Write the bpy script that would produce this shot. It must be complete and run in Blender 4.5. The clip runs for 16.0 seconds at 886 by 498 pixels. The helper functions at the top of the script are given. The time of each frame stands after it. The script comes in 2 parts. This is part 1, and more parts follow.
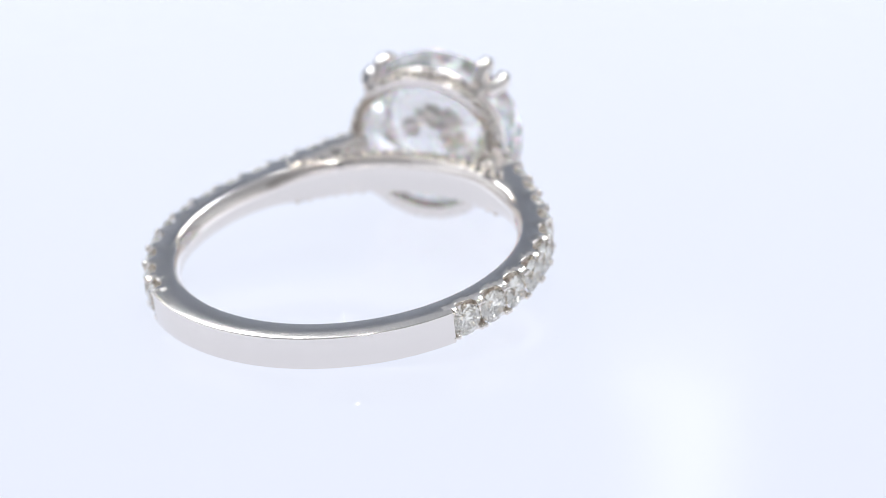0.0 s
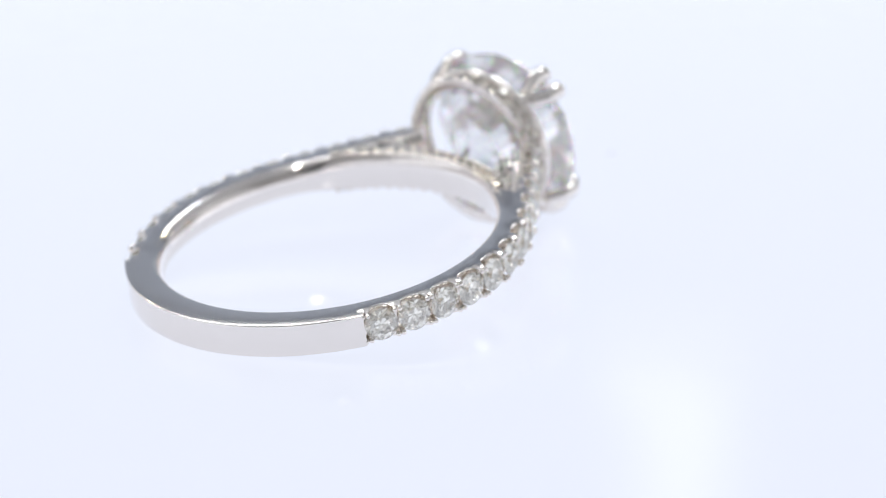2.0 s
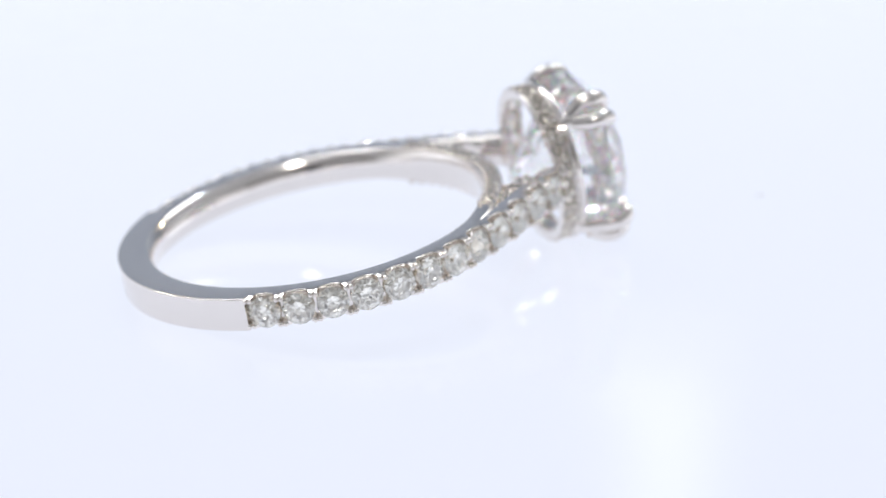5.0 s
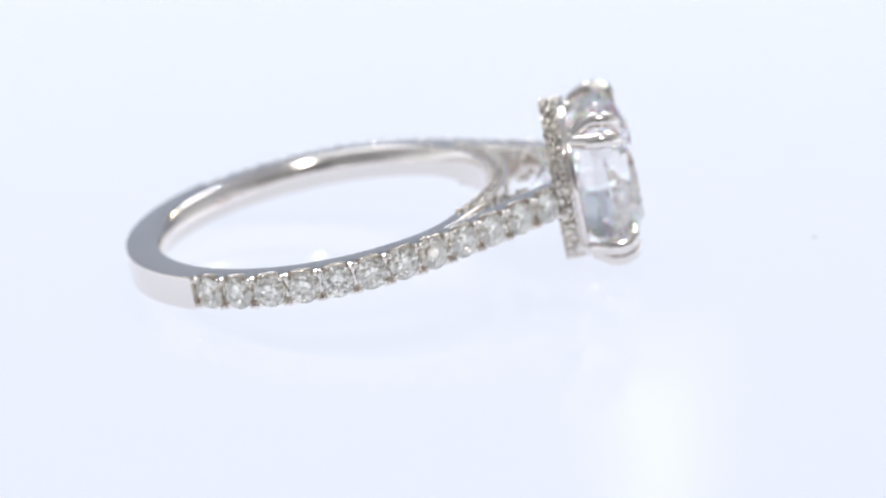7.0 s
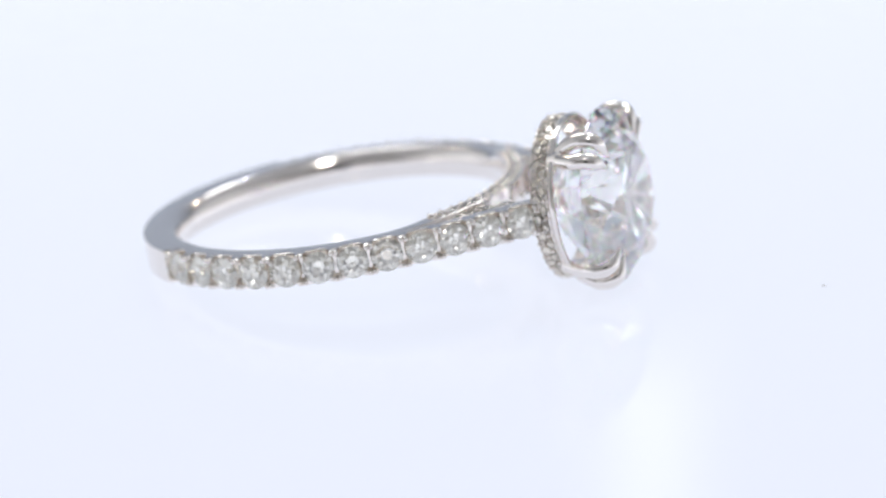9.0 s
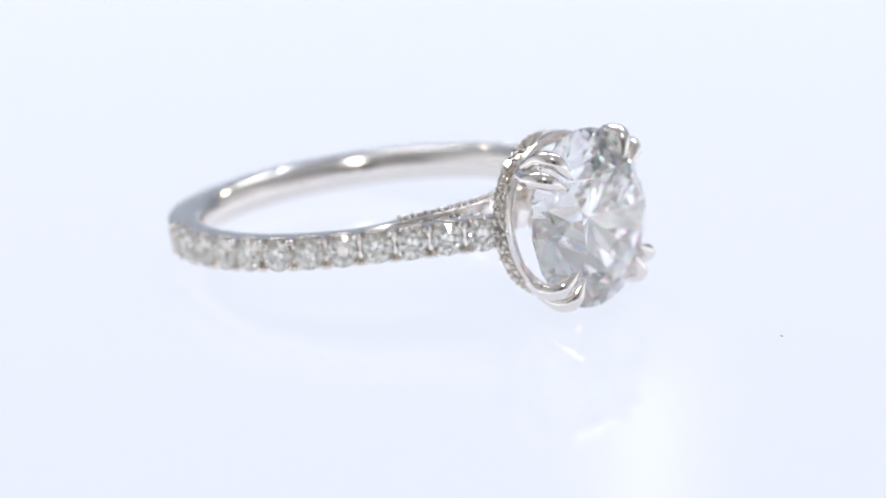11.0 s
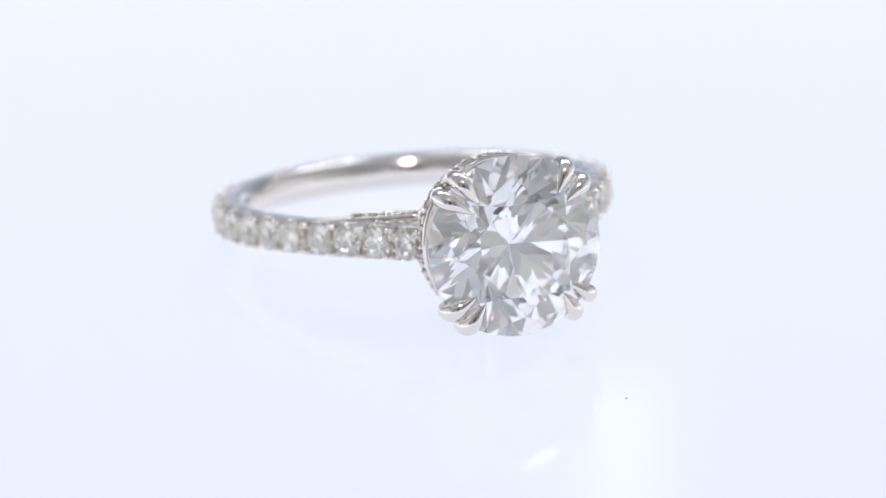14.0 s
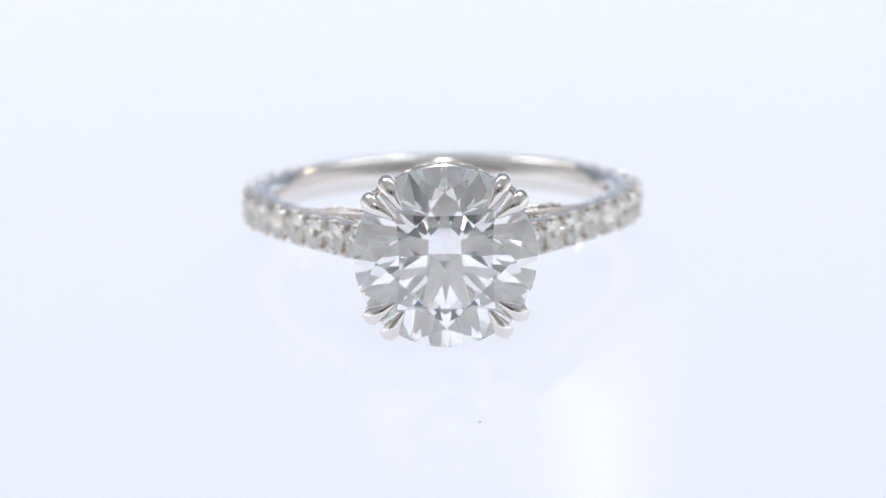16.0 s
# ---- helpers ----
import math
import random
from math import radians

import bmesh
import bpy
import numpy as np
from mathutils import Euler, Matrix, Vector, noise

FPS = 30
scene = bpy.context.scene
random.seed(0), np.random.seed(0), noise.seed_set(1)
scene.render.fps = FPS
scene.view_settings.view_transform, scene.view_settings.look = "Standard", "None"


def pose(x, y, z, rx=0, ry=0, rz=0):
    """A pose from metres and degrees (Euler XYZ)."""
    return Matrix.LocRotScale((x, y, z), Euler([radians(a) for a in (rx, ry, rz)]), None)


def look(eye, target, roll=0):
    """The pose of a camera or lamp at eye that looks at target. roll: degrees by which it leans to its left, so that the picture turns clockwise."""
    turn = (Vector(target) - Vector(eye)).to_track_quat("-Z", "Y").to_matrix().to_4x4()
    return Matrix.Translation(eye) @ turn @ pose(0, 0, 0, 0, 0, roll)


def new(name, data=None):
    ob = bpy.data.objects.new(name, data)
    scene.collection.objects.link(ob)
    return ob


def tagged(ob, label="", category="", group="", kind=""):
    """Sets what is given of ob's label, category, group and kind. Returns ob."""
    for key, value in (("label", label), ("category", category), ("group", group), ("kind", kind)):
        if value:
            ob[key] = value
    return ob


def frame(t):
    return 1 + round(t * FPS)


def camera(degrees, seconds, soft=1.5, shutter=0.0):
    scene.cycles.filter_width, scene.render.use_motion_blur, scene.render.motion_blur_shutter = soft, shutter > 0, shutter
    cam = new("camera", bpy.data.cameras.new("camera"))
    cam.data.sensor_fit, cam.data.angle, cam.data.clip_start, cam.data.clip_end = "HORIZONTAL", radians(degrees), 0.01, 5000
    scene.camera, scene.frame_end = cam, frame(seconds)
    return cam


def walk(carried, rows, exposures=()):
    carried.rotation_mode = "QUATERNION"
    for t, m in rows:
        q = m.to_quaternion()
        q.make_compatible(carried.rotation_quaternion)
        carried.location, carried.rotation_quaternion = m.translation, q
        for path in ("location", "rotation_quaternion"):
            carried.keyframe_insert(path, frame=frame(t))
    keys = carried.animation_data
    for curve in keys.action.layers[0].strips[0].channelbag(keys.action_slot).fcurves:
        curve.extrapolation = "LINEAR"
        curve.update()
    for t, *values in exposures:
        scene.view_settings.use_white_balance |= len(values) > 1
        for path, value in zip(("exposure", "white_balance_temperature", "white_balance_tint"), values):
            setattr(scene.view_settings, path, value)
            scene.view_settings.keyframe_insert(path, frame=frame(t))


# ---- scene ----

# ---- camera: a long close-up lens that stands still ----
EYE = Vector((0.0, -0.2087, 0.0754))
PITCH, YAW, ROLL = radians(19.573), radians(-0.443), -2.139
AHEAD = Vector((-math.sin(YAW) * math.cos(PITCH), math.cos(YAW) * math.cos(PITCH), -math.sin(PITCH)))
cam = camera(11.21, 16.0, soft=0.78)
cam.data.dof.use_dof = True
cam.data.dof.focus_distance = 0.209
cam.data.dof.aperture_fstop = 44
walk(cam, [(0.0, look(EYE, EYE + AHEAD, ROLL)), (16.0, look(EYE, EYE + AHEAD, ROLL))])

# ---- world and lights ----
world = bpy.data.worlds.new("room_air")
world.use_nodes = True
world.node_tree.nodes["Background"].inputs[0].default_value = (0.62, 0.72, 1.0, 1)
world.node_tree.nodes["Background"].inputs[1].default_value = 0.12
scene.world = world
scene.view_settings.exposure = 0.0
scene.cycles.max_bounces = scene.cycles.transmission_bounces = scene.cycles.glossy_bounces = 24


def area_lamp(name, eye, target, sx, sy, watts, colour):
    data = bpy.data.lights.new(name, "AREA")
    data.shape, data.size, data.size_y, data.energy, data.color = "RECTANGLE", sx, sy, watts, colour
    ob = new(name, data)
    ob.matrix_world = look(eye, target)
    return ob


# Unseen fills, added to brighten the stones and the lower side walls.
for side in (-1, 1):
    area_lamp("overhead_fill_light", (side * 0.34, 0.72, 0.95), (side * 0.2, 0.4, 0), 0.4, 0.4, 3.6, (0.96, 0.98, 1.0))
    area_lamp("side_fill_light", (side * 0.85, 0.0, 0.0), (side * 1.3, 0, 0.16), 1.6, 0.05, 3.6, (1.0, 0.985, 0.96))
# Rear and front fills, added to light the walls that the metal mirrors.
area_lamp("rear_fill_light", (0.0, 0.78, 0.0), (0, 1.2, 0.16), 1.8, 0.05, 3.5, (0.97, 0.98, 1.0))
area_lamp("front_fill_light", (0.0, -0.78, 0.0), (0, -1.2, 0.16), 1.8, 0.05, 2.1, (0.99, 0.98, 1.0))
# Small unseen lamps; warm and cool tones added for coloured glints in stones.
WARM, COOL = (1.0, 0.86, 0.66), (0.72, 0.84, 1.0)
for place, tone in (((-0.30, 0.45, 0.40), WARM), ((0.10, 0.36, 0.52), COOL), ((0.36, 0.42, 0.35), WARM)):
    area_lamp("small_led_light", place, (0, 0, 0), 0.022, 0.022, 0.34, tone)
area_lamp("key_led_light", (0.0, -0.36, 0.60), (0, 0, 0), 0.05, 0.05, 1.2, (1.0, 0.98, 0.95))


# ---- materials ----
def material(name, colour, rough=0.5, metal=0.0, noise_scale=0.0, vary=0.05, bump=0.0, rough_vary=0.0, **more):
    m = bpy.data.materials.new(name)
    m.use_nodes = True
    nt = m.node_tree
    b = nt.nodes["Principled BSDF"]
    b.inputs["Base Color"].default_value = (*colour, 1)
    b.inputs["Roughness"].default_value = rough
    b.inputs["Metallic"].default_value = metal
    for k, val in more.items():
        b.inputs[k.replace("_", " ")].default_value = val
    if noise_scale:
        co = nt.nodes.new("ShaderNodeTexCoord")
        fine = nt.nodes.new("ShaderNodeTexNoise")
        fine.inputs["Scale"].default_value = noise_scale
        fine.inputs["Detail"].default_value = 4
        nt.links.new(co.outputs["Object"], fine.inputs["Vector"])
        broad = nt.nodes.new("ShaderNodeTexNoise")
        broad.inputs["Scale"].default_value = noise_scale / 14
        nt.links.new(co.outputs["Object"], broad.inputs["Vector"])
        mix = nt.nodes.new("ShaderNodeMix")
        mix.data_type = "RGBA"
        add = nt.nodes.new("ShaderNodeMath")
        add.operation = "ADD"
        nt.links.new(fine.outputs["Fac"], add.inputs[0])
        nt.links.new(broad.outputs["Fac"], add.inputs[1])
        half = nt.nodes.new("ShaderNodeMath")
        half.operation = "MULTIPLY"
        half.inputs[1].default_value = 0.5
        nt.links.new(add.outputs[0], half.inputs[0])
        nt.links.new(half.outputs[0], mix.inputs[0])
        mix.inputs[6].default_value = (*[c * (1 - vary) for c in colour], 1)
        mix.inputs[7].default_value = (*[min(1, c * (1 + vary)) for c in colour], 1)
        nt.links.new(mix.outputs[2], b.inputs["Base Color"])
        if rough_vary:
            mr = nt.nodes.new("ShaderNodeMapRange")
            mr.inputs["To Min"].default_value = max(0.0, rough - rough_vary)
            mr.inputs["To Max"].default_value = rough + rough_vary
            nt.links.new(broad.outputs["Fac"], mr.inputs["Value"])
            nt.links.new(mr.outputs[0], b.inputs["Roughness"])
        if bump:
            bp = nt.nodes.new("ShaderNodeBump")
            bp.inputs["Strength"].default_value = bump
            bp.inputs["Distance"].default_value = 0.00002
            nt.links.new(fine.outputs["Fac"], bp.inputs["Height"])
            nt.links.new(bp.outputs[0], b.inputs["Normal"])
    return m


GOLD = material("polished_white_gold", (0.85, 0.805, 0.765), 0.125, 1.0, 900, 0.03, 0.05, 0.04)



def fiery(name, bands):
    """Clear crystal that bends red, green and blue by slightly different amounts: bands of (colour, index)."""
    m = bpy.data.materials.new(name)
    m.use_nodes = True
    nt = m.node_tree
    nt.nodes.remove(nt.nodes["Principled BSDF"])
    last = None
    for colour, index in bands:
        g = nt.nodes.new("ShaderNodeBsdfGlass")
        g.inputs["Color"].default_value = (*colour, 1)
        g.inputs["Roughness"].default_value = 0.0
        g.inputs["IOR"].default_value = index
        if last is None:
            last = g
            continue
        both = nt.nodes.new("ShaderNodeAddShader")
        nt.links.new(last.outputs[0], both.inputs[0])
        nt.links.new(g.outputs[0], both.inputs[1])
        last = both
    nt.links.new(last.outputs[0], nt.nodes["Material Output"].inputs["Surface"])
    return m


DIAMOND = fiery("diamond", (((0.42, 0.29, 0.29), 2.410), ((0.29, 0.42, 0.29), 2.417), ((0.29, 0.29, 0.42), 2.427)))
MELEE = material("small_diamond", (1.0, 0.985, 0.90), 0.0, Transmission_Weight=1.0, IOR=2.417)
# White put in as glow over a near-black base, keeping contact shadows faint.
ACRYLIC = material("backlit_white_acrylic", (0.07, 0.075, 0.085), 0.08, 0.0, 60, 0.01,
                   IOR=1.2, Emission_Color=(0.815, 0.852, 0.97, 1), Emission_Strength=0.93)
PAINT = material("white_wall_paint", (0.78, 0.79, 0.81), 0.8, 0.0, 6, 0.05)
# Dimness of the unseen north and south sides, put into their wall colour.
PALE = material("dimmed_north_wall", (0.31, 0.345, 0.41), 0.8, 0.0, 6, 0.05)
DIM = material("dimmed_south_wall", (0.45, 0.445, 0.44), 0.8, 0.0, 6, 0.05)
TABLE = material("white_laminate", (0.78, 0.79, 0.81), 0.35, 0.0, 25, 0.03)
DUST = material("grey_lint", (0.45, 0.44, 0.43), 0.9, 0.0, 4000, 0.2)
HOUSING = material("white_lamp_plastic", (0.7, 0.7, 0.7), 0.4, 0.0, 50, 0.03)
BLACK = material("black_lens_coating", (0.02, 0.02, 0.021), 0.45, 0.0, 40, 0.1)
LENS = material("coated_lens_glass", (0.012, 0.012, 0.02), 0.05)
GLOW = material("lamp_diffuser", (0.9, 0.9, 0.9), 0.5, Emission_Color=(0.98, 0.99, 1.0, 1), Emission_Strength=1.25)

MM = 0.001


# ---- mesh helpers ----
def part(name, bm, mat, parent=None, label="", sharp=35, scale=MM):
    """Links a bmesh, in millimetres, as one mesh object."""
    if scale != 1:
        bmesh.ops.scale(bm, vec=(scale,) * 3, verts=bm.verts)
    for f in bm.faces:
        f.smooth = sharp > 0
    if sharp > 0:
        for e in bm.edges:
            if len(e.link_faces) == 2 and e.calc_face_angle(0) > radians(sharp):
                e.smooth = False
    me = bpy.data.meshes.new(name)
    bm.to_mesh(me)
    bm.free()
    me.materials.append(mat)
    ob = new(name, me)
    ob.parent = parent
    if label:
        tagged(ob, label)
    return ob


def again(first, m, parent):
    """Another piece on the same mesh."""
    ob = new(first.name.split(".")[0], first.data)
    ob.parent = parent
    ob.matrix_basis = m
    return ob


def block(bm, x0, x1, y0, y1, z0, z1):
    vs = [bm.verts.new((x, y, z)) for x in (x0, x1) for y in (y0, y1) for z in (z0, z1)]
    for q in ((0, 1, 3, 2), (4, 6, 7, 5), (0, 4, 5, 1), (2, 3, 7, 6), (0, 2, 6, 4), (1, 5, 7, 3)):
        bm.faces.new([vs[i] for i in q])


def boxed(x0, x1, y0, y1, z0, z1, bevel=0.0):
    bm = bmesh.new()
    block(bm, x0, x1, y0, y1, z0, z1)
    if bevel:
        bmesh.ops.bevel(bm, geom=bm.edges, offset=bevel, segments=2, affect="EDGES", profile=0.5)
    bmesh.ops.recalc_face_normals(bm, faces=bm.faces)
    return bm


def loft(bm, loops, closed=False):
    """Skins a row of loops of equally many points; ends are capped unless closed."""
    rows = [[bm.verts.new(p) for p in loop] for loop in loops]
    n = len(rows[0])
    pairs = list(zip(rows, rows[1:])) + ([(rows[-1], rows[0])] if closed else [])
    for a, b in pairs:
        for i in range(n):
            j = (i + 1) % n
            bm.faces.new((a[i], a[j], b[j], b[i]))
    if not closed:
        bm.faces.new(rows[0][::-1])
        bm.faces.new(rows[-1])
    bmesh.ops.recalc_face_normals(bm, faces=bm.faces)
    return bm


def polar(deg, r, z):
    """A point of the ring: degrees from the stone, millimetres from the middle of the finger hole, height."""
    a = radians(deg)
    return Vector((r * math.sin(a), r * math.cos(a), z))


# ---- structure: room, table, backdrop ----
def build_room():
    for name, box in (("wall_north", (-1.3, 1.3, 1.2, 1.25, -0.3, 1.0)), ("wall_south", (-1.3, 1.3, -1.25, -1.2, -0.3, 1.0)),
                      ("wall_east", (1.3, 1.35, -1.2, 1.2, -0.3, 1.0)), ("wall_west", (-1.35, -1.3, -1.2, 1.2, -0.3, 1.0))):
        tagged(part(name, boxed(*box), DIM if name == "wall_south" else PALE if name == "wall_north" else PAINT, scale=1), "plain studio wall, unseen, toned for reflections", "wall", kind="structure")
    tagged(part("ceiling", boxed(-1.35, 1.35, -1.25, 1.25, 1.0, 1.05), PAINT, scale=1), "plain white painted studio ceiling", "ceiling", kind="structure")
    tagged(part("floor", boxed(-1.35, 1.35, -1.25, 1.25, -0.35, -0.3), PAINT, scale=1), "plain white studio floor", "floor", kind="structure")
    tagged(part("tabletop", boxed(-0.7, 0.7, -0.7, 0.7, -0.06, -0.03, 0.003), TABLE, scale=1), "white laminate studio tabletop", "table", kind="structure")


def build_lamp():
    """A slim lamp that hangs behind the table, seen only as a pale mirror image in the acrylic; its slow slide is added
    to shift that image.
    """
    lamp = new("light_panel")
    part("housing", boxed(-0.024, 0.024, 0.003, 0.02, 0.43, 0.60, 0.002), HOUSING, lamp, scale=1)
    part("diffuser", boxed(-0.009, 0.012, -0.002, 0.003, 0.468, 0.59, 0.001), GLOW, lamp, "glowing white diffuser", scale=1)
    # Second glow, added for the small step beside the mirror image.
    part("side_diffuser", boxed(-0.023, -0.0115, -0.002, 0.003, 0.460, 0.478, 0.001), GLOW, lamp, "small glowing side diffuser", scale=1)
    part("rod", boxed(-0.004, 0.004, 0.008, 0.016, 0.60, 1.03, 0.001), HOUSING, lamp, scale=1)
    return tagged(lamp, "slim white studio lamp hanging from the ceiling, switched on", "lamp")


def lathe(prof, seg=48):
    """A body turned round z from (radius, height) points, closed at both ends."""
    bm = bmesh.new()
    rows = [[bm.verts.new((r * math.cos(2 * math.pi * k / seg), r * math.sin(2 * math.pi * k / seg), z)) for k in range(seg)] for r, z in prof]
    for a, b in zip(rows, rows[1:]):
        for k in range(seg):
            bm.faces.new((a[k], a[(k + 1) % seg], b[(k + 1) % seg], b[k]))
    bm.faces.new(rows[0])
    bm.faces.new(rows[-1])
    bmesh.ops.recalc_face_normals(bm, faces=bm.faces)
    return bm


def build_filming_rig():
    """The black lens and body behind the viewpoint, which show only as dark arrows in the stone."""
    rig = new("filming_rig")
    rig.matrix_basis = look(EYE - AHEAD * 0.006, EYE + AHEAD, ROLL)
    part("lens_barrel", lathe([(34, 0), (40, 0), (42, 2), (42, 28), (40, 30), (40, 60), (43, 62), (43, 95), (37, 100), (37, 125)]), BLACK, rig, "ribbed black lens barrel")
    part("front_element", lathe([(2, -0.9), (18, -0.6), (33.5, 0.3), (33.5, 1.0)]), LENS, rig, "dark coated front glass")
    part("body", boxed(-68, 68, -50, 48, 125, 190, 6), BLACK, rig, "black moulded body")
    tagged(rig, "black macro lens and body on a table stand", "camera")
    foot = EYE - AHEAD * 0.16
    stand = new("table_stand")
    stand.location = (foot.x, foot.y, -0.03)
    part("post", lathe([(9, 6), (9, 116)]), BLACK, stand)
    part("foot", lathe([(60, 0), (60, 5), (57, 7), (9, 8)]), BLACK, stand)
    tagged(stand, "black metal stand on the white tabletop", "stand")


# ---- turntable ----
def build_turntable():
    bm = bmesh.new()
    prof = [(0.0, 0.0), (189.2, 0.0), (189.8, -0.25), (190.0, -0.8), (190.0, -7.5), (189.5, -8.0), (0.0, -8.0)]
    seg = 160
    rows = [[bm.verts.new((r * math.cos(2 * math.pi * k / seg), r * math.sin(2 * math.pi * k / seg), z)) for k in range(seg)] for r, z in prof[1:-1]]
    for a, b in zip(rows, rows[1:]):
        for k in range(seg):
            bm.faces.new((a[k], a[(k + 1) % seg], b[(k + 1) % seg], b[k]))
    bm.faces.new(rows[0])
    bm.faces.new(rows[-1][::-1])
    bmesh.ops.recalc_face_normals(bm, faces=bm.faces)
    table = new("turntable")
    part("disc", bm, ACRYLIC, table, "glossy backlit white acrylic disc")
    bm = bmesh.new()
    bmesh.ops.create_cone(bm, cap_ends=True, segments=64, radius1=110, radius2=100, depth=22, matrix=Matrix.Translation((0, 0, -19)))
    part("base", bm, HOUSING, table, "white plastic base")
    return tagged(table, "round glossy white backlit turntable, slowly turning", "turntable")


# ---- the diamond ring ----
R_IN, R_OUT, HALF = 8.13, 9.96, 0.815
STONES = 12
DOME = ((0.0, 0.0), (0.03, 0.30), (0.10, 0.56), (0.20, 0.76), (0.36, 1.0))
AXIS = Vector((-0.0730, -0.1335, 0.9884)).normalized()
TO_STONE = Vector((0.34178, 0.92764, 0.15055))
TO_STONE = (TO_STONE - TO_STONE.dot(AXIS) * AXIS).normalized()
ASIDE = TO_STONE.cross(AXIS)
RING_POSE = Matrix.Translation((-0.00297, -0.00322, 0.00231)) @ Matrix((ASIDE, TO_STONE, AXIS)).transposed().to_4x4()


def inside(base, h, swell=1.0):
    """The domed inner side of the band, from its lower edge to its upper one, and how far to round each corner."""
    low = [(base + r * swell, -v * h) for r, v in reversed(DOME)]
    return low + [(base + r * swell, v * h) for r, v in DOME[1:]], [0.11] + [0.09] * (2 * len(DOME) - 3) + [0.11]


def shoulder_path():
    """The outer line of one arm: from the end of the plain back, round the circle, then rising straight to the head."""
    pts = [polar(d, R_OUT, 0) for d in np.linspace(130.4, 60, 48)]
    p0, t0 = pts[-1], (pts[-1] - pts[-2]).normalized()
    p3 = Vector((3.95, 11.75, 0))
    t3 = Vector((-0.62, 0.78, 0)).normalized()
    p1, p2 = p0 + t0 * 2.6, p3 - t3 * 2.8
    for u in np.linspace(0, 1, 30)[1:]:
        pts.append(p0 * (1 - u) ** 3 + p1 * 3 * u * (1 - u) ** 2 + p2 * 3 * u * u * (1 - u) + p3 * u ** 3)
    return pts


def along(pts):
    """Arc lengths and a function that gives place and direction at a length."""
    run = [0.0]
    for a, b in zip(pts, pts[1:]):
        run.append(run[-1] + (b - a).length)

    def at(s):
        k = max(0, min(len(pts) - 2, int(np.searchsorted(run, s)) - 1))
        u = (s - run[k]) / (run[k + 1] - run[k])
        return pts[k].lerp(pts[k + 1], u), (pts[k + 1] - pts[k]).normalized()
    return run[-1], at


def rounded(corners, size, seg=3):
    """A closed outline with its corners rounded: corners of (x, y), one size each."""
    out = []
    n = len(corners)
    for i, (c, s) in enumerate(zip(corners, size)):
        c = Vector(c)
        a, b = Vector(corners[i - 1]), Vector(corners[(i + 1) % n])
        p, q = c + (a - c).normalized() * s, c + (b - c).normalized() * s
        for k in range(seg + 1):
            u = k / seg
            out.append(p * (1 - u) ** 2 + c * 2 * u * (1 - u) + q * u * u)
    return out


def build_band(ring):
    """Plain back, two arms with a channel for the small stones, and the bridge under the head."""
    bm = bmesh.new()
    dome, soft = inside(R_IN, HALF)
    prof = rounded(dome + [(R_OUT, HALF), (R_OUT, -HALF)], soft + [0.07, 0.07], 3)
    loft(bm, [[polar(d, p.x, p.y) for p in prof] for d in np.linspace(130.4, 229.6, 100)])
    band = part("band", bm, GOLD, ring, "polished white gold band")
    pts = shoulder_path()
    length, at = along(pts)
    pitch = length / STONES
    arms = []
    for side in (1, -1):
        bm = bmesh.new()
        loops = []
        for s in np.linspace(0, length, STONES * 12 + 1):
            p, t = at(s)
            nrm = Vector((t.y, -t.x, 0))
            if nrm.dot(p) < 0:
                nrm = -nrm
            if s < 12.0:
                nrm = p.normalized()
            u = max(0.0, min(1.0, (s - 11.0) / 5.5))
            depth = R_OUT - R_IN - 0.22 * u * u * (3 - 2 * u)
            lip = -0.66 + 0.42 * abs(2 * ((s / pitch) % 1.0) - 1) ** 2.2
            dome, soft = inside(-depth, HALF)
            prof = rounded(dome + [(lip, HALF), (lip, 0.66), (-1.02, 0.45), (-1.02, -0.45), (lip, -0.66), (lip, -HALF)],
                           soft + [0.04, 0.04, 0.05, 0.05, 0.04, 0.04], 3)
            loops.append([Vector((side * (p.x + nrm.x * q.x), p.y + nrm.y * q.x, q.y)) for q in prof])
        loft(bm, loops)
        arms.append(part("arm", bm, GOLD, ring, "white gold arm set with small diamonds"))
    bm = bmesh.new()
    loops = []
    for d in np.linspace(-64, 64, 80):
        u = max(0.0, min(1.0, (54 - abs(d)) / 24))
        flat = max(0.0, min(1.0, (54 - abs(d)) / 26))
        h = HALF - 0.004 + 0.15 * u * u * (3 - 2 * u)
        dome, soft = inside(R_IN, h, 1 - 0.45 * flat * flat * (3 - 2 * flat))
        prof = rounded(dome + [(9.25, h), (9.25, -h)], soft + [0.08, 0.08], 3)
        loops.append([polar(d, p.x + 0.003, p.y) for p in prof])
    loft(bm, loops)
    bridge = part("bridge", bm, GOLD, ring, "white gold bridge under the head")
    return band, arms, bridge, length, at


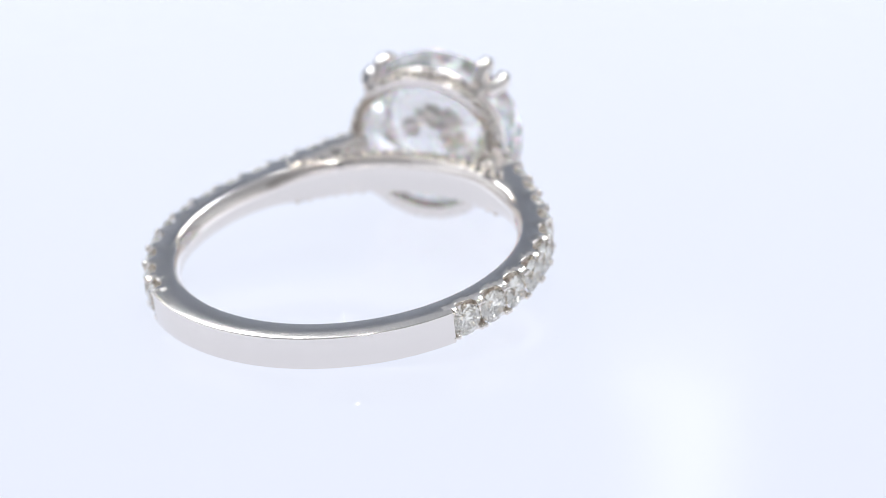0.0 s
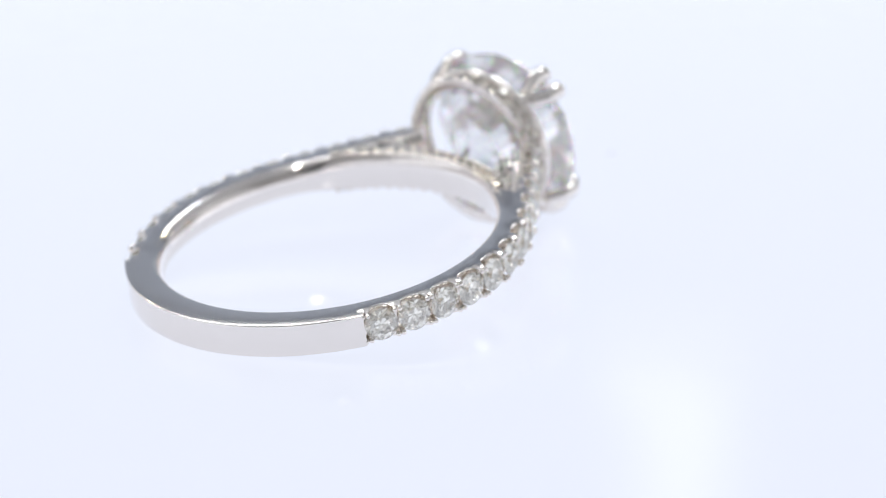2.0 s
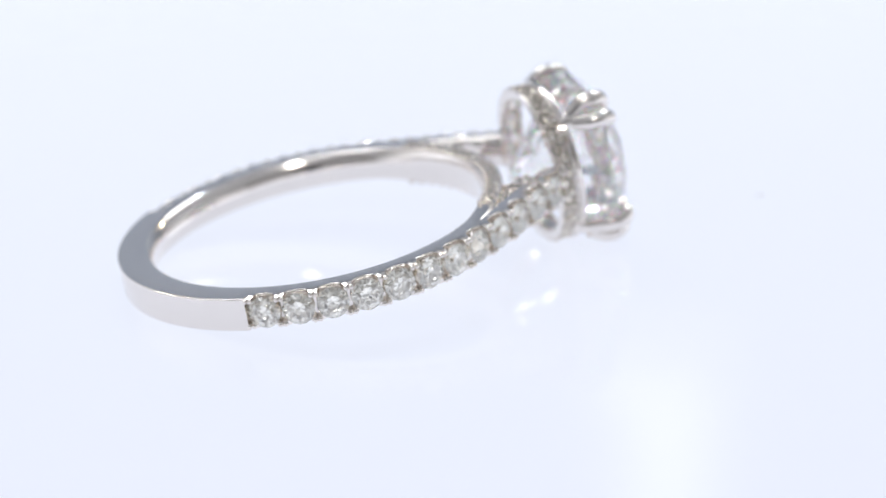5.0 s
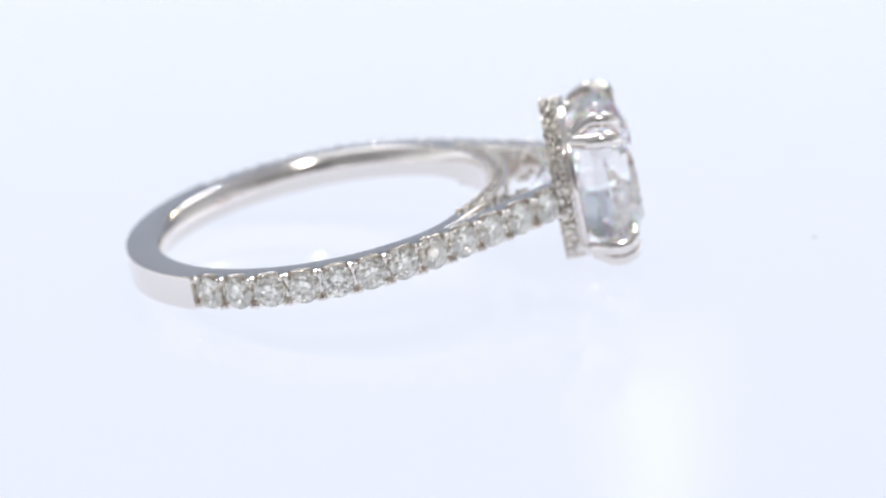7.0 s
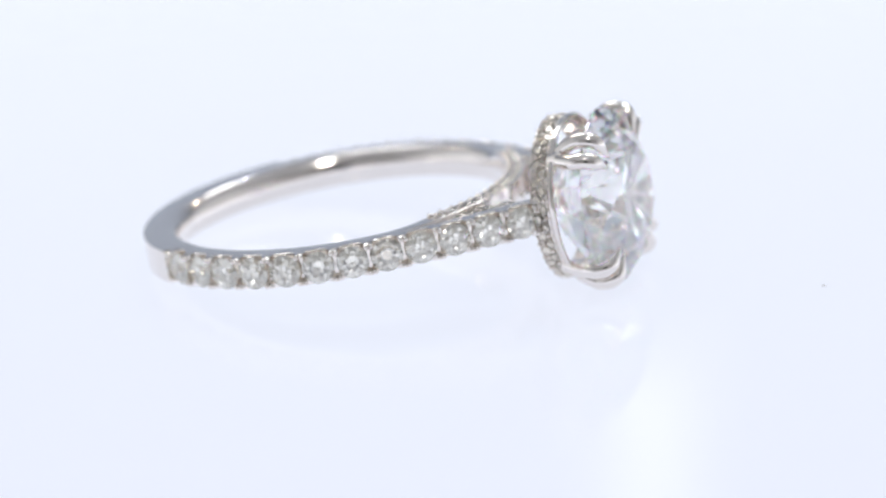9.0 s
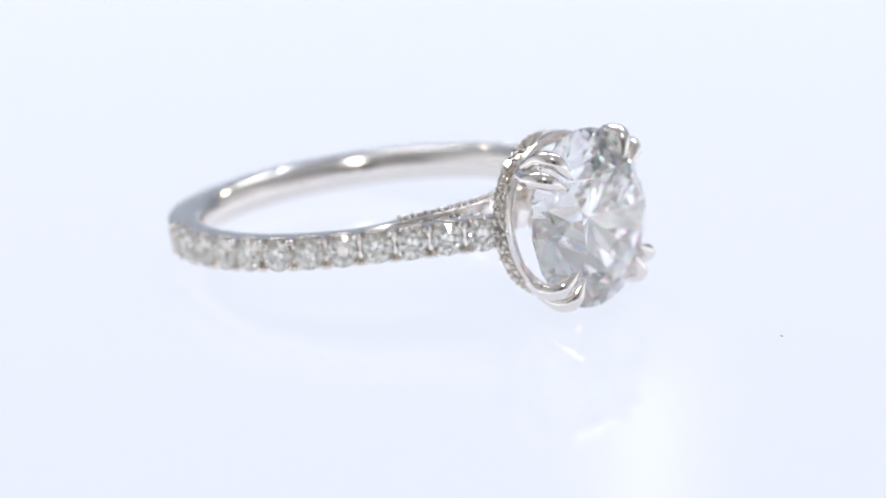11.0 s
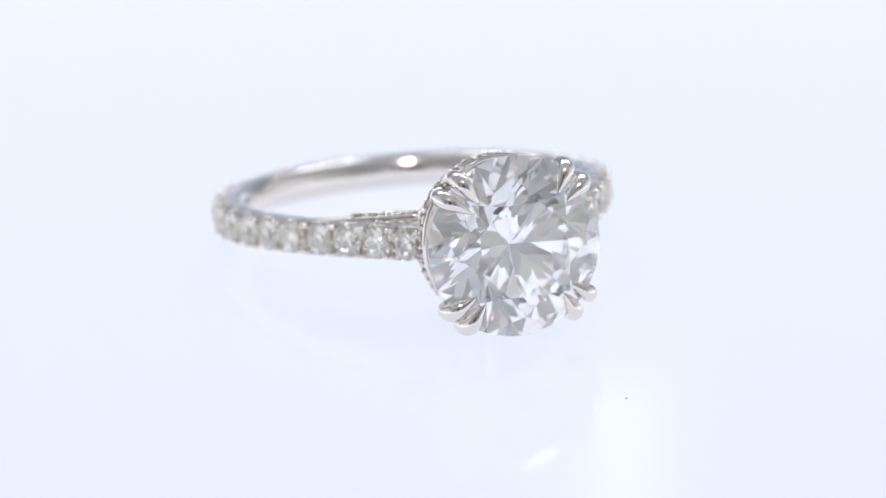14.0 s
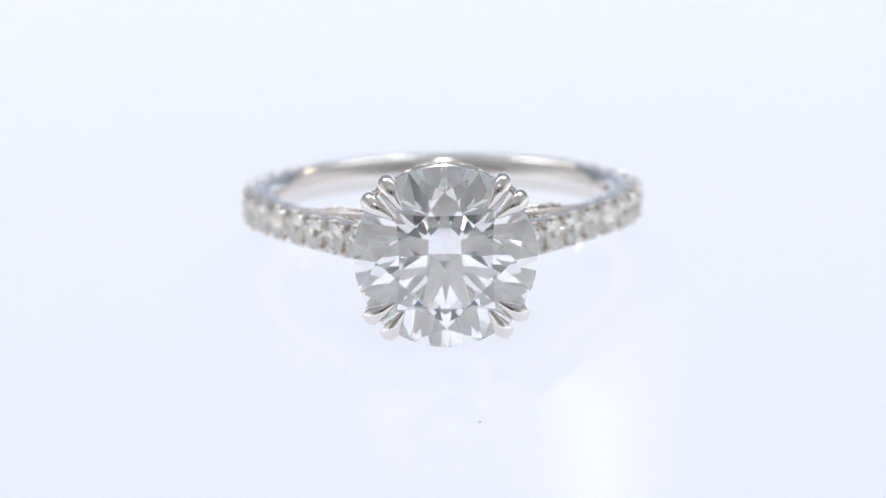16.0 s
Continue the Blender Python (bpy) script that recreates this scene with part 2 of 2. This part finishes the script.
def small_brilliant(r, mat, name, parent):
    """A small round brilliant: table up (+z), girdle at z = 0."""
    bm = bmesh.new()
    c, g = [], []
    for k in range(8):
        a = math.pi * (2 * k + 1) / 8
        c.append(bm.verts.new((0.57 * r * math.cos(a), 0.57 * r * math.sin(a), 0.30 * r)))
    for k in range(16):
        a = math.pi * k / 8
        g.append(bm.verts.new((r * math.cos(a), r * math.sin(a), 0)))
    low = [bm.verts.new((0.42 * r * math.cos(math.pi * k / 4), 0.42 * r * math.sin(math.pi * k / 4), -0.5 * r)) for k in range(8)]
    tip = bm.verts.new((0, 0, -0.86 * r))
    bm.faces.new(c)
    for k in range(8):
        a, b = c[k - 1], c[k]
        g0, g1, g2 = g[2 * k], g[(2 * k + 1) % 16], g[(2 * k + 15) % 16]
        bm.faces.new((b, a, g0))
        bm.faces.new((b, g0, g1))
        bm.faces.new((a, g2, g0))
        bm.faces.new((low[k], g1, g0))
        bm.faces.new((low[k], g0, g2))
        bm.faces.new((low[k], low[(k + 1) % 8], g1))
        bm.faces.new((low[(k + 1) % 8], low[k], tip))
    bmesh.ops.recalc_face_normals(bm, faces=bm.faces)
    return part(name, bm, mat, parent, sharp=0)


def bead(bm, place, r, stretch=1.0, seg=8):
    m = Matrix.Translation(place) @ Matrix.Diagonal((r, r, r * stretch, 1))
    bmesh.ops.create_uvsphere(bm, u_segments=seg, v_segments=6, radius=1, matrix=m)


def prong_pillar(parent):
    """The metal between two stones: a cross bar that rises at each edge to a split, pointed claw; z is outward, y across the band."""
    bm = bmesh.new()
    for s in (1, -1):
        edge = HALF + 0.004
        for d in (-1, 1):
            foot = [(d * 0.01, s * 0.34, -0.9), (d * 0.36, s * 0.50, -0.9), (d * 0.36, s * edge, -0.9), (d * 0.01, s * edge, -0.9)]
            mid = [(d * 0.01, s * 0.40, -0.42), (d * 0.30, s * 0.56, -0.42), (d * 0.30, s * edge, -0.42), (d * 0.01, s * edge, -0.42)]
            top = [(d * 0.02, s * 0.50, -0.13), (d * 0.15, s * 0.56, -0.15), (d * 0.13, s * (edge - 0.10), -0.15), (d * 0.02, s * (edge - 0.06), -0.17)]
            loft(bm, [[Vector(p) for p in foot], [Vector(p) for p in mid], [Vector(p) for p in top]])
            bead(bm, (d * 0.125, s * 0.63, -0.11), 0.14, 1.0)
    block(bm, -0.09, 0.09, -0.5, 0.5, -1.0, -0.42)
    bmesh.ops.recalc_face_normals(bm, faces=bm.faces)
    return part("prong_pillar", bm, GOLD, parent)


def build_arm_stones(arms, length, at):
    count = STONES
    pitch = length / count
    first = pillar = None
    rng = random.Random(4)
    for arm, side in zip(arms, (1, -1)):
        for k in range(count):
            p, t = at((k + 0.5) * pitch)
            nrm = Vector((t.y, -t.x, 0))
            nrm = nrm if nrm.dot(p) > 0 else -nrm
            z = Vector((side * nrm.x, nrm.y, 0))
            x = Vector((side * t.x, t.y, 0))
            y = z.cross(x)
            o = Vector((side * p.x, p.y, 0)) - z * 0.24
            tilt = pose(0, 0, 0, rng.uniform(-3, 3), rng.uniform(-3, 3), rng.uniform(0, 45))
            m = Matrix.Translation(o * MM) @ Matrix((x, y, z)).transposed().to_4x4() @ tilt
            if first is None:
                first = small_brilliant(0.80, MELEE, "accent_diamond", arm)
                first.matrix_basis = m
                tagged(first, "small round brilliant diamond")
            else:
                tagged(again(first, m, arm), "small round brilliant diamond")
        for k in range(count + 1):
            p, t = at(min(length - 0.05, max(0.12, k * pitch)))
            nrm = Vector((t.y, -t.x, 0))
            nrm = nrm if nrm.dot(p) > 0 else -nrm
            z = Vector((side * nrm.x, nrm.y, 0))
            x = Vector((side * t.x, t.y, 0))
            m = Matrix.Translation(Vector((side * p.x, p.y, 0)) * MM) @ Matrix((x, z.cross(x), z)).transposed().to_4x4()
            if pillar is None:
                pillar = prong_pillar(arm)
                pillar.matrix_basis = m
            else:
                again(pillar, m, arm)


# head: the stone's axis is the ring's +y
GIRDLE_Y, GEM_R, DROP = 14.04, 4.31, -0.00012


def build_gem(ring):
    """The round brilliant, cut plane by plane out of a cylinder."""
    bm = bmesh.new()
    bmesh.ops.create_cone(bm, cap_ends=True, segments=96, radius1=1, radius2=1, depth=3)
    crown, pav, g = math.tan(radians(34.5)), math.tan(radians(41.0)), 0.018
    c22 = math.cos(radians(22.5))
    rt = 0.55
    rs = (rt * c22 + 1) / 2
    zt = g + (1 - rt) * crown
    zs = g + (1 - rs * c22) * crown
    rl = 0.24
    zl = -g - (1 - rl * c22) * pav

    def pt(deg, r, z):
        return Vector((r * math.cos(radians(deg)), r * math.sin(radians(deg)), z))
    planes = [(Vector((0, 0, zt)), Vector((0, 0, 1)))]

    def add(a, b, c):
        n = (b - a).cross(c - a).normalized()
        if n.dot(a) < 0:
            n = -n
        planes.append((a, n))
    for k in range(8):
        d = 45 * k
        add(pt(d, rt, zt), pt(d - 22.5, rs, zs), pt(d + 22.5, rs, zs))
        add(pt(d, rt, zt), pt(d + 45, rt, zt), pt(d + 22.5, rs, zs))
        add(pt(d, 1, g), pt(d + 22.5, rs, zs), pt(d + 22.5, 1, g))
        add(pt(d + 45, 1, g), pt(d + 22.5, rs, zs), pt(d + 22.5, 1, g))
        add(pt(0, 0, -g - pav), pt(d - 22.5, rl, zl), pt(d + 22.5, rl, zl))
        add(pt(d, 1, -g), pt(d + 22.5, rl, zl), pt(d + 22.5, 1, -g))
        add(pt(d + 45, 1, -g), pt(d + 22.5, rl, zl), pt(d + 22.5, 1, -g))
    for co, no in planes:
        geom = bm.verts[:] + bm.edges[:] + bm.faces[:]
        cut = bmesh.ops.bisect_plane(bm, geom=geom, plane_co=co, plane_no=no, clear_outer=True, dist=1e-6)
        edges = [e for e in cut["geom_cut"] if isinstance(e, bmesh.types.BMEdge)]
        edges = [e for e in edges if e.is_valid and e.is_boundary]
        if edges:
            bmesh.ops.holes_fill(bm, edges=edges)
    bmesh.ops.recalc_face_normals(bm, faces=bm.faces)
    bmesh.ops.scale(bm, vec=(GEM_R,) * 3, verts=bm.verts)
    gem = part("center_diamond", bm, DIAMOND, ring, "large clear round brilliant diamond", sharp=0)
    gem.matrix_basis = Matrix.Translation((0, GIRDLE_Y * MM, DROP)) @ pose(0, 0, 0, -90, 0, 0) @ pose(0, 0, 0, 0, 0, 22.5)
    return gem


def round_head(deg, r, y):
    """A point of the head: degrees round the stone's axis from the ring's side, millimetres from that axis, and outward."""
    return Vector((r * math.cos(radians(deg)), y, r * math.sin(radians(deg))))


def build_collar(ring):
    bm = bmesh.new()
    prof = rounded([(3.42, 11.32), (3.93, 11.32), (3.93, 11.42), (3.80, 11.44), (3.80, 12.10), (3.95, 12.12), (3.95, 12.26), (3.42, 12.26)],
                   [0.06, 0.04, 0.03, 0.02, 0.02, 0.03, 0.05, 0.06], 2)
    loft(bm, [[round_head(360 * k / 96, p.x, p.y) for p in prof] for k in range(96)], closed=True)
    collar = part("collar", bm, GOLD, ring, "white gold collar ringed with tiny diamonds")
    first = None
    n = 28
    rng = random.Random(8)
    bm = bmesh.new()
    for row, y in enumerate((11.58, 11.97)):
        for k in range(n):
            d = 360 * (k + 0.5 * row) / n
            z = round_head(d, 1, 0)
            x = Vector((0, 1, 0))
            m = Matrix.Translation(round_head(d, 3.90, y) * MM) @ Matrix((x, z.cross(x), z)).transposed().to_4x4() @ pose(0, 0, 0, rng.uniform(-9, 9), rng.uniform(-9, 9), 17 * k)
            if first is None:
                first = small_brilliant(0.30, MELEE, "collar_diamond", collar)
                first.matrix_basis = m
                tagged(first, "tiny round diamond")
            else:
                tagged(again(first, m, collar), "tiny round diamond")
            bead(bm, round_head(d + 180 / n, 3.95, y + rng.uniform(-0.05, 0.05)), 0.10, 1.0, 7)
            bead(bm, round_head(d + 180 / n, 3.93, y + (0.22 if row else -0.22)), 0.09, 1.0, 7)
    part("bead_setting", bm, GOLD, collar)
    bm = bmesh.new()
    prof = [Vector((3.93 + 0.11 * math.cos(a), 12.42 + 0.15 * math.sin(a))) for a in np.linspace(0, 2 * math.pi, 9)[:-1]]
    loft(bm, [[round_head(360 * k / 96, p.x, p.y) for p in prof] for k in range(96)], closed=True)
    part("gallery_rail", bm, GOLD, ring)
    return collar


def tube(bm, pts, radii, seg=10, flat=1.0, across=None):
    """A tapering rod along points; flat widens it across."""
    loops = []
    for i, p in enumerate(pts):
        t = (pts[min(i + 1, len(pts) - 1)] - pts[max(i - 1, 0)]).normalized()
        u = across - across.dot(t) * t if across else t.orthogonal()
        u.normalize()
        w = t.cross(u)
        loops.append([p + u * (radii[i] * flat * math.cos(a)) + w * (radii[i] * math.sin(a)) for a in np.linspace(0, 2 * math.pi, seg + 1)[:-1]])
    loft(bm, loops)


def smooth_line(ctrl, n):
    """Catmull-Rom through control points."""
    c = [ctrl[0] * 2 - ctrl[1], *ctrl, ctrl[-1] * 2 - ctrl[-2]]
    out = []
    for i in range(1, len(c) - 2):
        for k in range(n):
            u = k / n
            out.append(0.5 * (2 * c[i] + (c[i + 1] - c[i - 1]) * u + (2 * c[i - 1] - 5 * c[i] + 4 * c[i + 1] - c[i + 2]) * u * u
                              + (3 * c[i] - c[i - 1] - 3 * c[i + 1] + c[i + 2]) * u ** 3))
    out.append(ctrl[-1])
    return out


def build_prongs(ring):
    for base in (45, 135, 225, 315):
        bm = bmesh.new()
        tube(bm, smooth_line([round_head(base, 3.62, 12.1), round_head(base, 3.86, 12.6), round_head(base, 4.22, 13.3)], 5),
             [0.30] * 10 + [0.30], 12, 1.3, round_head(base + 90, 1, 0))
        post = part("prong", bm, GOLD, ring, "polished double claw prong")
        post.location = (0, -0.00016, DROP)
        for s in (-1, 1):
            bm = bmesh.new()
            d = base + s * 3.5
            d2 = base + s * 7.2
            line = smooth_line([round_head(d, 4.12, 12.95), round_head(d2, 4.44, 13.75), round_head(d2, 4.47, 14.4),
                                round_head(d2, 4.20, 14.82), round_head(d2 - s, 3.65, 14.98), round_head(d2 - 2 * s, 3.05, 15.1)], 6)
            n = len(line)
            rad = [0.31 + 0.07 * math.sin(math.pi * min(1, i / (0.8 * n))) for i in range(n)]
            rad = [r if i < 0.55 * n else r * max(0.06, 1 - ((i - 0.55 * n) / (0.45 * n)) ** 1.9) for i, r in enumerate(rad)]
            tube(bm, line, rad, 14, 1.12, round_head(d2 + 90, 1, 0))
            part("claw", bm, GOLD, post, sharp=60)


def build_gallery(ring, bridge, length, at):
    """Webs between bridge and arms, and the tiny stones along their faces."""
    webs = []
    for sx in (1, -1):
        bm = bmesh.new()
        loops = []
        for u in np.linspace(0, 1, 16):
            p, t = at(12.6 + u * (length - 12.75))
            nrm = Vector((t.y, -t.x, 0))
            hi = p - nrm * (nrm.dot(p) / abs(nrm.dot(p))) * 1.05
            lo = polar(59 - 36 * u, 9.1, 0)
            prof = rounded([(0, -0.70), (1, -0.70), (1, 0.70), (0, 0.70)], [0.05] * 4, 1)
            loops.append([Vector((sx * (lo.x + (hi.x - lo.x) * q.x), lo.y + (hi.y - lo.y) * q.x, q.y)) for q in prof])
        loft(bm, loops)
        web = part("web", bm, GOLD, ring, "white gold web set with tiny diamonds")
        webs.append((web, sx))
    stone = None
    beads = {1: bmesh.new(), -1: bmesh.new()}
    for web, sx in webs:
        for u, rows in ((0.66, 1), (0.80, 2), (0.94, 2)):
            p, t = at(12.6 + u * (length - 12.75))
            nrm = Vector((t.y, -t.x, 0))
            hi = p - nrm * (nrm.dot(p) / abs(nrm.dot(p))) * 1.6
            lo = polar(59 - 36 * u, 9.25, 0)
            for r in range(rows):
                c = lo.lerp(hi, (r + 0.5) / rows)
                for sz in (1, -1):
                    m = Matrix.Translation(Vector((sx * c.x, c.y, sz * 0.71)) * MM) @ pose(0, 0, 0, 0 if sz > 0 else 180, 0, 31 * r + 100 * u)
                    if stone is None:
                        stone = small_brilliant(0.33, MELEE, "web_diamond", web)
                        stone.matrix_basis = m
                        tagged(stone, "tiny round diamond")
                    else:
                        tagged(again(stone, m, web), "tiny round diamond")
                    for k in range(4):
                        bead(beads[sx], (sx * c.x + 0.33 * math.cos(0.8 + k * 1.571), c.y + 0.33 * math.sin(0.8 + k * 1.571), sz * 0.74), 0.085, 1.0, 8)
    for web, sx in webs:
        part("bead_setting", beads[sx], GOLD, web)
    first = None
    for sz in (1, -1):
        for k in range(17):
            d = -36 + 4.5 * k
            m = Matrix.Translation(polar(d, 8.74, sz * 0.94) * MM) @ pose(0, 0, 0, 0 if sz > 0 else 180, 0, 13 * k)
            if first is None:
                first = small_brilliant(0.36, MELEE, "bridge_diamond", bridge)
                first.matrix_basis = m
                tagged(first, "tiny round diamond")
            else:
                tagged(again(first, m, bridge), "tiny round diamond")
    bm = bmesh.new()
    for sz in (1, -1):
        for k in range(18):
            for r in (8.46, 9.02):
                bead(bm, polar(-38.25 + 4.5 * k, r, sz * 0.97), 0.13, 1.0, 8)
    part("bead_setting", bm, GOLD, bridge)


def build_ring():
    ring = new("diamond_ring")
    ring.matrix_basis = RING_POSE
    band, arms, bridge, length, at = build_band(ring)
    build_arm_stones(arms, length, at)
    build_gem(ring)
    build_collar(ring)
    build_prongs(ring)
    build_gallery(ring, bridge, length, at)
    return tagged(ring, "white gold engagement ring with a round diamond, lying on the turntable", "ring")


def build_speck():
    bm = bmesh.new()
    bmesh.ops.create_icosphere(bm, subdivisions=2, radius=0.13)
    rng = random.Random(3)
    for v in bm.verts:
        v.co = Vector((v.co.x * 1.1, v.co.y * 0.5, v.co.z * 0.25)) * rng.uniform(0.6, 1.1)
    return tagged(part("dust_speck", bm, DUST), "tiny grey speck of lint lying on the acrylic", "dust")


build_room()
lamp = build_lamp()
build_filming_rig()
turntable = build_turntable()
ring = build_ring()
speck = build_speck()
SPECK_POSE = pose(0.00426, 0.0199, 0.00004, 0, 0, 40)
SPEED = -9.997


def motions():
    # The lamp's slide is added; it makes its mirror image drift left.
    walk(lamp, [(t, pose(x, 1.0, -0.03)) for t, x in ((0, 0.0905), (4, 0.085), (8.5, 0.078), (12.5, 0.073), (16, 0.059))])
    times = [0.25 * k for k in range(65)]
    walk(turntable, [(t, pose(0, 0, 0, 0, 0, SPEED * t)) for t in times])
    walk(ring, [(t, pose(0, 0, 0, 0, 0, SPEED * t) @ RING_POSE) for t in times])
    walk(speck, [(t, pose(0, 0, 0, 0, 0, SPEED * t) @ SPECK_POSE) for t in times])


motions()
